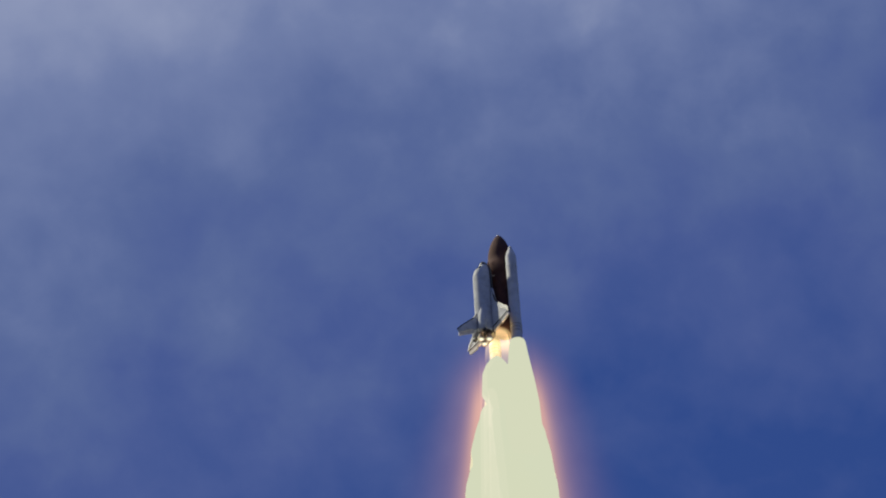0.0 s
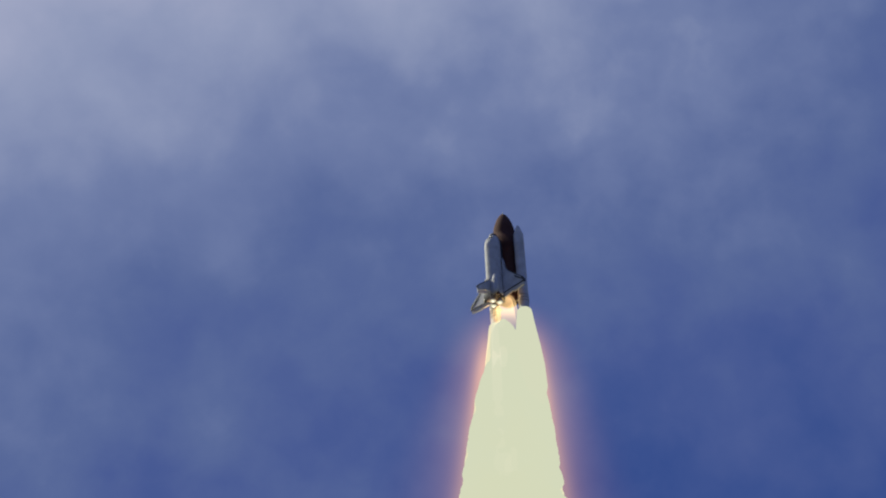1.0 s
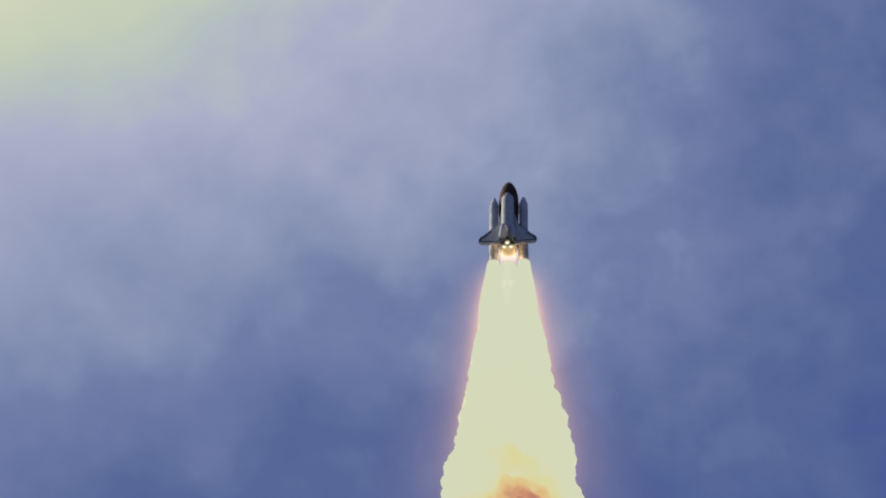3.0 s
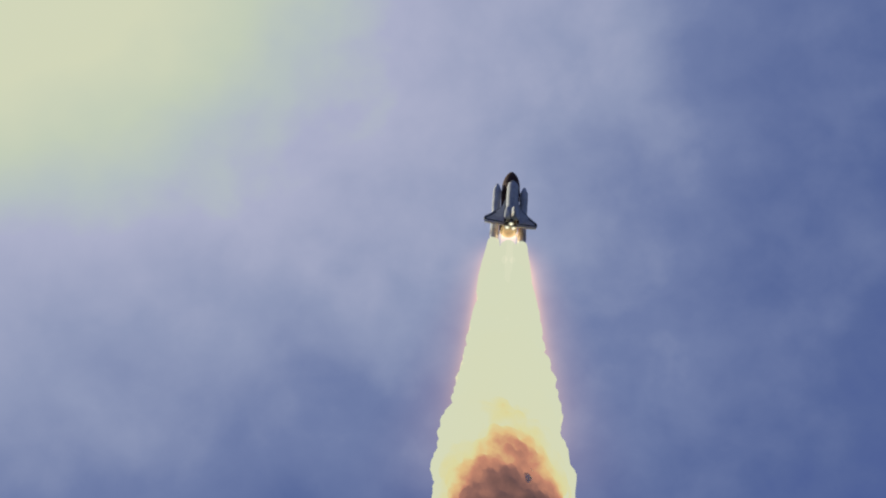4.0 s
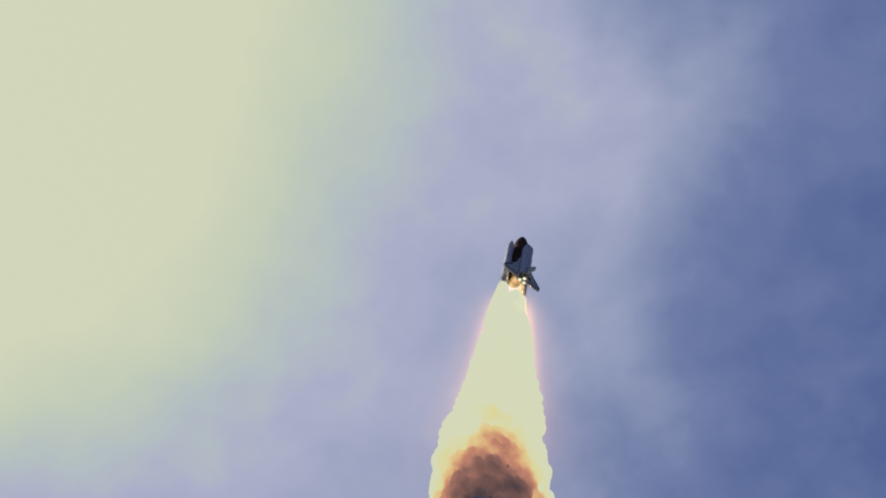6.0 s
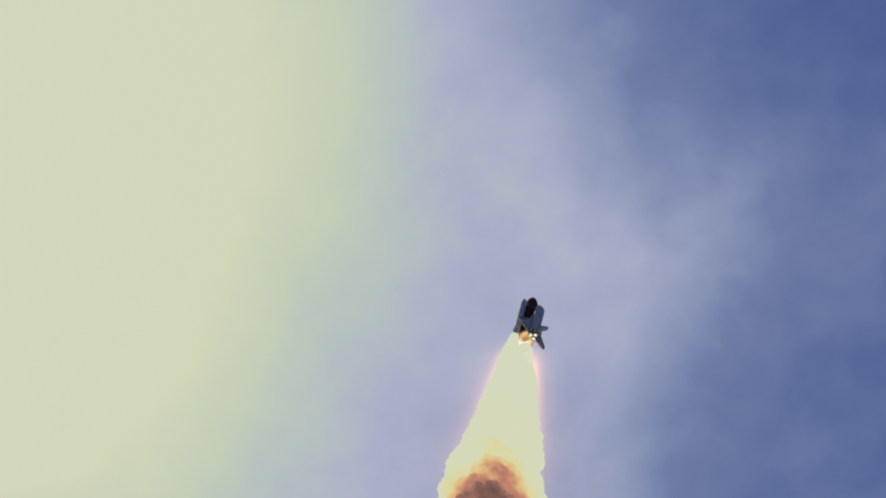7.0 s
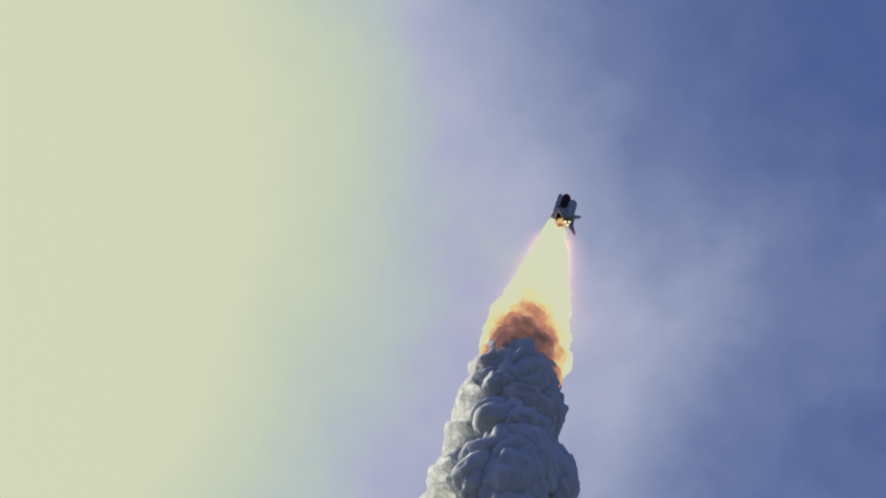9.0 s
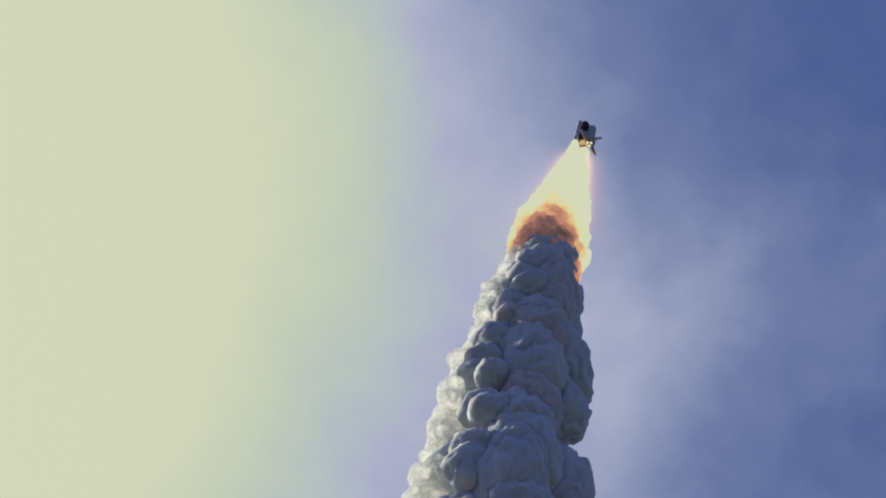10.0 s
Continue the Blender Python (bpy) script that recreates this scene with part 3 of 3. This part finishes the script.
        for i in range(4):
            bm.faces.new((vs[0][i], vs[0][(i + 1) % 4], vs[1][(i + 1) % 4], vs[1][i]))
        bm.faces.new(vs[0]), bm.faces.new(vs[1])
        sharp(part("rudder", bm, ELEVON, orb, "pale rudder"), 25)
    # rear: heat shield, three engines, body flap
    part("heat_shield", loft([fuselage_ring(z, h, a, b) for z, h, a, b in ((6.3, 2.6, 6.1, 10.5), (5.8, 2.3, 6.4, 10.2), (5.6, 1.6, 7.2, 9.6))]), BLACK_TILE, orb, "black rear shield")
    for x, y in ((0, 9.9), (-1.45, 7.7), (1.45, 7.7)):
        eng = part("main_engine", lathe([(0.35, 6.0), (0.5, 5.6), (0.55, 5.2), (0.8, 4.6), (1.05, 3.7), (1.2, 2.9), (1.14, 2.9), (0.75, 4.5), (0.3, 5.6)], 28, x, y, False), METAL, orb, "bell-shaped metal main engine")
        for z, r in ((4.6, 0.84), (4.0, 1.02), (3.4, 1.15)):
            part("hoop", lathe([(r - 0.03, z - 0.06), (r + 0.05, z - 0.05), (r + 0.05, z + 0.05), (r - 0.03, z + 0.06)], 28, x, y, False), METAL, orb)
        part("glowing_throat", lathe([(0.02, 3.45), (1.0, 3.4), (1.0, 3.35), (0.02, 3.25)], 20, x, y), JET, orb, "white-hot engine throat")
    bm = bmesh.new()
    vs = [[bm.verts.new((x, y, z)) for x in (-2.6, 2.6)] for y, z in ((5.75, 6.8), (6.4, 6.8), (6.15, 3.9), (5.95, 3.9))]
    for a, b in ((0, 1), (1, 2), (2, 3), (3, 0)):
        bm.faces.new((vs[a][0], vs[a][1], vs[b][1], vs[b][0]))
    for k in (0, 1):
        bm.faces.new([v[k] for v in vs])
    sharp(part("body_flap", bm, BLACK_TILE, orb, "black body flap"), 25)
    return orb


def make_shuttle():
    craft = new("space_shuttle")
    tagged(craft, "white orbiter on rust-orange tank with two white boosters, climbing", "spacecraft")
    make_tank(craft)
    for side in (1, -1):
        make_booster(craft, side)
        part("booster_flame", lathe([(2.55, 1.5), (2.8, 0.2), (3.1, -3), (3.7, -8), (4.6, -15), (5.5, -24), (5.8, -34), (4.0, -44)], 32, 6.35 * side), JET, craft, "white-hot booster flame")
    make_orbiter(craft)
    bm = lathe([(0.9, -2.2), (2.2, -4.0), (3.6, -6.5), (4.7, -10.0), (5.2, -18.0), (2.0, -26.0)], 28)
    bmesh.ops.transform(bm, matrix=Matrix.Translation((0, 4.2, 0)) @ Matrix.Diagonal((1, 1.1, 1, 1)), verts=bm.verts)
    part("base_flame", bm, JET, craft, "white-hot gas between the boosters")
    # added light disc, hidden from below by the base flame
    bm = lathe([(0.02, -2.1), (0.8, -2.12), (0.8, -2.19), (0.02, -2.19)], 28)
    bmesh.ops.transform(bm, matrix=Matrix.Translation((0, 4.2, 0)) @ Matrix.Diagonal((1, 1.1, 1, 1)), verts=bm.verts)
    part("flame_fill_disc", bm, FLAME_FILL, craft, "hidden orange disc added to light the tail")
    for wide, deep in ((1.0, 1.0), (0.72, 0.8)):
        bm = lathe([(3.4, 0), (3.9, -3), (4.4, -8), (4.8, -14), (5.0, -20)], 28, close_ends=False)
        bmesh.ops.transform(bm, matrix=Matrix.Translation((0, 2.6, 0)) @ Matrix.Diagonal((wide, 1.15 * wide, deep, 1)), verts=bm.verts)
        part("base_gas", bm, BASE_GAS, craft, "glowing gas under the tank").location.z = 9.5
    for x, y in ((0, 9.9), (-1.45, 7.7), (1.45, 7.7)):
        part("engine_flame", lathe([(0.25, 3.15), (0.42, 3.05), (0.4, 2.9), (0.1, 2.7)], 16, x, y), WHITE_HOT, craft, "fierce flame at the engine bell")
        part("engine_exhaust", lathe([(1.0, 2.9), (1.15, -4), (1.6, -24), (2.6, -52), (4.2, -105)], 20, x, y, False), THIN, craft, "thin pale engine exhaust")
    return craft


shuttle = make_shuttle()


# ---- exhaust: a burning plume that rides under the boosters ----
def billow(p, size):
    """Rounded cauliflower relief, 0 to 1."""
    d = noise.voronoi(p / size)[0][0]
    return math.sqrt(max(0.0, 1 - min(1.0, d / 0.75) ** 2))


def puff_mesh(seed, detail=4, radius=1.0):
    bm = bmesh.new()
    bmesh.ops.create_icosphere(bm, subdivisions=detail, radius=1.0)
    off = Vector((seed * 17.3, seed * 5.1, seed * 9.7))
    for v in bm.verts:
        d = v.co.normalized()
        w = d + 0.38 * noise.noise_vector(d * 1.4 + off) + 0.14 * noise.noise_vector(d * 3.7 + off)
        r = 0.66 + 0.24 * billow(w + off, 0.85) + 0.12 * billow(w + off * 2, 0.38) + 0.05 * billow(w + off * 3, 0.17) + 0.26 * noise.noise(d * 1.1 + off)
        r = min(r, 1.12)
        v.co = d * r * radius
    return bm


PLUME = [(1.0, -14), (5.0, -16), (9.0, -21), (11.0, -28), (12.0, -33), (13.4, -45), (15.8, -69), (18.2, -90), (20.6, -108), (23.4, -125), (25.4, -142), (25.8, -158), (24.5, -175), (21.5, -193), (13.0, -207), (2.0, -212)]


def plume_radius(z):
    for (r0, z0), (r1, z1) in zip(PLUME, PLUME[1:]):
        if z1 <= z <= z0:
            return r0 + (r1 - r0) * (z0 - z) / (z0 - z1)
    return 0.0


def make_plume():
    plume = new("exhaust_plume")
    tagged(plume, "blinding pale-yellow rocket flame turning orange and brown", "flame")
    n, prof = 100, []
    z = -14.0
    while z > -212:
        prof.append(z)
        z -= 1.1
    rings = []
    for z in prof:
        ring = []
        for i in range(n):
            a = 2 * math.pi * i / n
            r = plume_radius(z)
            q = Vector((r * math.cos(a), r * math.sin(a), z * 0.8))
            amount = min(1.0, max(0.0, (-z - 26) / 60))
            r += amount * (4.4 * billow(q + Vector((11, 3, 0)), 11) + 2.6 * billow(q, 4.6) + 0.9 * billow(q, 1.9) - 4.4) + (1 - amount) * 0.35 * noise.noise(q / 3)
            r = max(r, 0.1)
            lean = min(1.0, max(0.0, (-z - 95) / 60)) * (0.5 * r * math.cos(a) + 0.2 * r * math.sin(a))
            ring.append((r * math.cos(a), r * math.sin(a), z - lean))
        rings.append(ring)
    part("flame_body", loft(rings), FLAME, plume)
    for k, (x, y, z, r, long) in enumerate(((20, -4, -104, 7.5, 17), (24, 1, -114, 5.5, 14), (18, -9, -112, 7, 14), (27, -2, -122, 3.6, 9), (21, 0, -130, 4.5, 13))):
        bm = puff_mesh(60 + k, 4)
        for v in bm.verts:
            v.co = Vector((x + v.co.x * r, y + v.co.y * r, z - 26 + v.co.z * long))
        part("flame_tongue", bm, FLAME, plume, "ragged orange tongue of flame").location.z = -20
    # vanes that carry the painted glare beside and behind the flame
    for turn in (-6, 22, 55, 125, 158, 186):
        a = radians(turn)
        bm = bmesh.new()
        old = None
        for z in range(0, -186, -15):
            inner, outer = max(2.0, 8.0 + 0.125 * -z - 3), 8.4 + 0.125 * -z + 3.5 + 0.08 * -z
            pair = [bm.verts.new((r * math.cos(a), r * math.sin(a), z)) for r in (inner, outer)]
            if old:
                bm.faces.new((old[0], old[1], pair[1], pair[0]))
            old = pair
        part("flame_halo", bm, HALO, plume, "faint orange glare round the flame, as glowing sheets")
    # two wider vanes for the painted pink glow
    for turn in (8, 172):
        a = radians(turn)
        bm = bmesh.new()
        old = None
        for z in range(0, -186, -15):
            inner, outer = max(2.0, 5.0 + 0.125 * -z), 22.0 + 0.345 * -z
            pair = [bm.verts.new((r * math.cos(a), r * math.sin(a), z)) for r in (inner, outer)]
            if old:
                bm.faces.new((old[0], old[1], pair[1], pair[0]))
            old = pair
        part("haze_glow", bm, WIDE_HALO, plume, "glowing sheets for haze lit faintly pink by the flame").location.z = 12
    return plume


plume = make_plume()


# ---- smoke left along the way ----
def flight(t):
    """Place of the booster skirts at t seconds; before the start straight down to the pad."""
    if t < 0:
        x, y, z = FLIGHT[0][1:4]
        return Vector((x, y, max(0.0, z + 56 * t + 2.2 * t * t * 0.5)))
    for a, b in zip(FLIGHT, FLIGHT[1:]):
        if t <= b[0]:
            u = (t - a[0]) / (b[0] - a[0])
            return Vector(a[1:4]).lerp(Vector(b[1:4]), u)
    return Vector(FLIGHT[-1][1:4])


def trail_point(z):
    if z <= FLIGHT[0][3]:
        return Vector((FLIGHT[0][1], FLIGHT[0][2], z))
    for a, b in zip(FLIGHT, FLIGHT[1:]):
        if z <= b[3]:
            return Vector(a[1:4]).lerp(Vector(b[1:4]), (z - a[3]) / (b[3] - a[3]))
    return Vector(FLIGHT[-1][1:4])


def pass_time(z):
    """When the boosters pass the height z."""
    if z <= FLIGHT[0][3]:
        return (z - FLIGHT[0][3]) / 50
    for a, b in zip(FLIGHT, FLIGHT[1:]):
        if z <= b[3]:
            return a[0] + (z - a[3]) / (b[3] - a[3]) * (b[0] - a[0])
    return 10.0


def sway(t):
    """How far the wind carries the plume's tail sideways."""
    return float(np.interp(t, (0, 1, 2, 2.7, 4, 5.5, 7, 10), (2.0, 4.0, 7.0, 7.5, 2.5, -1.5, -4.0, -2.0)))


def spread(age):
    """How far puffs have drifted from the middle of the trail."""
    return 3 + 6 * (1 - math.exp(-max(0.0, age) / 0.3)) + 6 * (1 - math.exp(-max(0.0, age) / 1.2)) + 9.5 * max(0.0, age)


def drift(age):
    """How far the wind has carried the trail along."""
    return 9 * (1 - math.exp(-max(0.0, age) / 0.6))


PUFF_TRACKS = []


def make_smoke():
    column = new("smoke_column")
    tagged(column, "thick grey billowing smoke trail, with paler puffs along its sunlit edge", "smoke")
    rng = random.Random(7)
    kinds = {"core": [], "lobe": [], "billow": [], "curl": []}
    for kind, count, detail, mat in (("core", 6, 5, SMOKE), ("lobe", 8, 4, SMOKE), ("billow", 8, 4, SUNLIT_SMOKE), ("curl", 6, 3, SUNLIT_SMOKE)):
        for k in range(count):
            bm = bmesh.new()
            bmesh.ops.create_icosphere(bm, subdivisions=detail, radius=1.0)
            off = Vector((k * 11.3 + len(kind), 4.0 + detail, k * 3.7))
            for v in bm.verts:
                d = v.co.normalized()
                w = d + 0.3 * noise.noise_vector(d * 1.5 + off)
                if kind in ("core", "lobe"):
                    r = 0.90 + 0.16 * noise.noise(w * 1.3 + off) + 0.10 * noise.noise(w * 2.8 + off) + 0.06 * billow(w + off, 0.34) + 0.055 * noise.noise(w * 6 + off) + 0.03 * noise.noise(w * 12 + off)
                else:
                    r = 0.76 + 0.20 * noise.noise(w * 1.2 + off) + 0.18 * billow(w + off, 0.8) + 0.07 * billow(w + off * 2, 0.36) + 0.06 * noise.noise(w * 5 + off) + 0.035 * noise.noise(w * 11 + off)
                v.co = d * r
            me = bpy.data.meshes.new(kind)
            bm.to_mesh(me)
            bm.free()
            me.materials.append(mat)
            for p in me.polygons:
                p.use_smooth = True
            kinds[kind].append(me)

    def add(kind, z, a, size, far, reach=0.0):
        ob = new(kind, kinds[kind][rng.randrange(len(kinds[kind]))])
        ob.parent = column
        tall = 1.75 if kind == "core" else 1.0
        lie = 0.25 if kind == "core" else 6.0
        ob.scale = (size, size, size * tall * rng.uniform(0.85, 1.15))
        turn = Euler((rng.uniform(-lie, lie), rng.uniform(-lie, lie), rng.uniform(0, 6))).to_matrix().to_4x4()
        PUFF_TRACKS.append((ob, z, a, far, reach, 150 + 6 * math.cos(a) + rng.uniform(-3, 3), turn))

    z, step = 156.0, 0
    while z < 1036:
        few = z < 470
        swell = 1 + 0.28 * noise.noise(Vector((z / 38, 2.3, 0.7)))     # the trail bulges and narrows
        if few or step % 2 == 0:
            for q in range(2 if few else 3):
                a = (q + rng.uniform(-0.15, 0.15)) * 2 * math.pi / (2 if few else 3) - math.pi / 2 + 0.3 * math.sin(z)
                add("core", z + rng.uniform(-5, 5), a, rng.uniform(18.0, 20.5), rng.uniform(0.60, 0.70) * (1 + (swell - 1) * 0.5))
        # the pale sunlit-rim puffs, on the sun side only
        for q in range(0 if few else 2):
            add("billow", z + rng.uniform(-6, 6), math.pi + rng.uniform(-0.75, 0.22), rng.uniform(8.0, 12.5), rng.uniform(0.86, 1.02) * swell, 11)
        for q in range(0 if few else 1):
            add("lobe", z + rng.uniform(-6, 6), -math.pi * rng.uniform(0.6, 0.97), rng.uniform(11.0, 16.0), rng.uniform(0.68, 0.84) * swell, 6)
        for q in range(0 if few else 7):
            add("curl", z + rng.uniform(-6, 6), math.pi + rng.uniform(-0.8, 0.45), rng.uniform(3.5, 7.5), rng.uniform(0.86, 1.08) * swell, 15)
        step += 1
        z += 26.0 if few else 12.0
    # the older foot of the trail, down to the pad
    low = bmesh.new()
    z = 0.0
    while z < 150:
        for q in range(5):
            a = (q + rng.uniform(-0.3, 0.3)) * math.pi / 2.5 + z * 0.13
            d = min(38, spread(-pass_time(z)))
            c = trail_point(z) + Vector((d * math.cos(a), d * math.sin(a), 6))
            b = puff_mesh(rng.randrange(40), 3, rng.uniform(17, 21))
            bmesh.ops.translate(b, verts=b.verts, vec=c)
            me = bpy.data.meshes.new("tmp")
            b.to_mesh(me)
            b.free()
            low.from_mesh(me)
            bpy.data.meshes.remove(me)
        z += 14.0
    foot = part("older_smoke", low, SMOKE, column)
    foot["kind"] = "stuff"


make_smoke()


def plume_pose(t):
    """The burning plume hangs from the boosters, its tail drawn back along the trail."""
    p = flight(t)
    up = (p - trail_point(p.z - 130) - Vector((sway(t), 0, 0))).normalized()
    side = Vector((0, 1, 0)).cross(up).normalized()
    return Matrix.Translation(p) @ Matrix((side, up.cross(side), up)).transposed().to_4x4()


def motions():
    walk(shuttle, [(t, pose(x, y, z, a, b, c)) for t, x, y, z, a, b, c in FLIGHT])
    walk(plume, [(k * 0.5, plume_pose(k * 0.5)) for k in range(21)])
    for ob, z, a, far, reach, behind, turn in PUFF_TRACKS:
        behind += float(np.interp(pass_time(z + 150), (4, 5.5, 6.8, 8, 10), (36, 32, 4, -18, -16)))
        if ob.name.startswith("core"):
            behind += float(np.interp(pass_time(z + 150), (4, 5.5, 7, 8, 10), (42, 42, 24, 32, 32)))
        else:
            behind += float(np.interp(pass_time(z + 150), (4, 5.5, 7), (24, 24, 10)))
        leave = pass_time(z + behind)
        times = sorted({0.0, 10.0, *(k * 0.5 for k in range(21) if abs(k * 0.5 - leave) > 0.12)} | ({leave} if 0 < leave < 10 else set()))
        rows = []
        for t in times:
            if t <= leave:
                c, d = plume_pose(t) @ Vector((0, 0, -behind)), 1.5 * far
            else:
                c = trail_point(z) + Vector((sway(leave) + drift(t - leave), 0, 0))
                d = spread(t - leave) * far + reach * (1 - math.exp((leave - t) / 0.15))
            rows.append((t, Matrix.Translation(c + Vector((d * math.cos(a), d * math.sin(a), 0))) @ turn))
        walk(ob, rows)


motions()
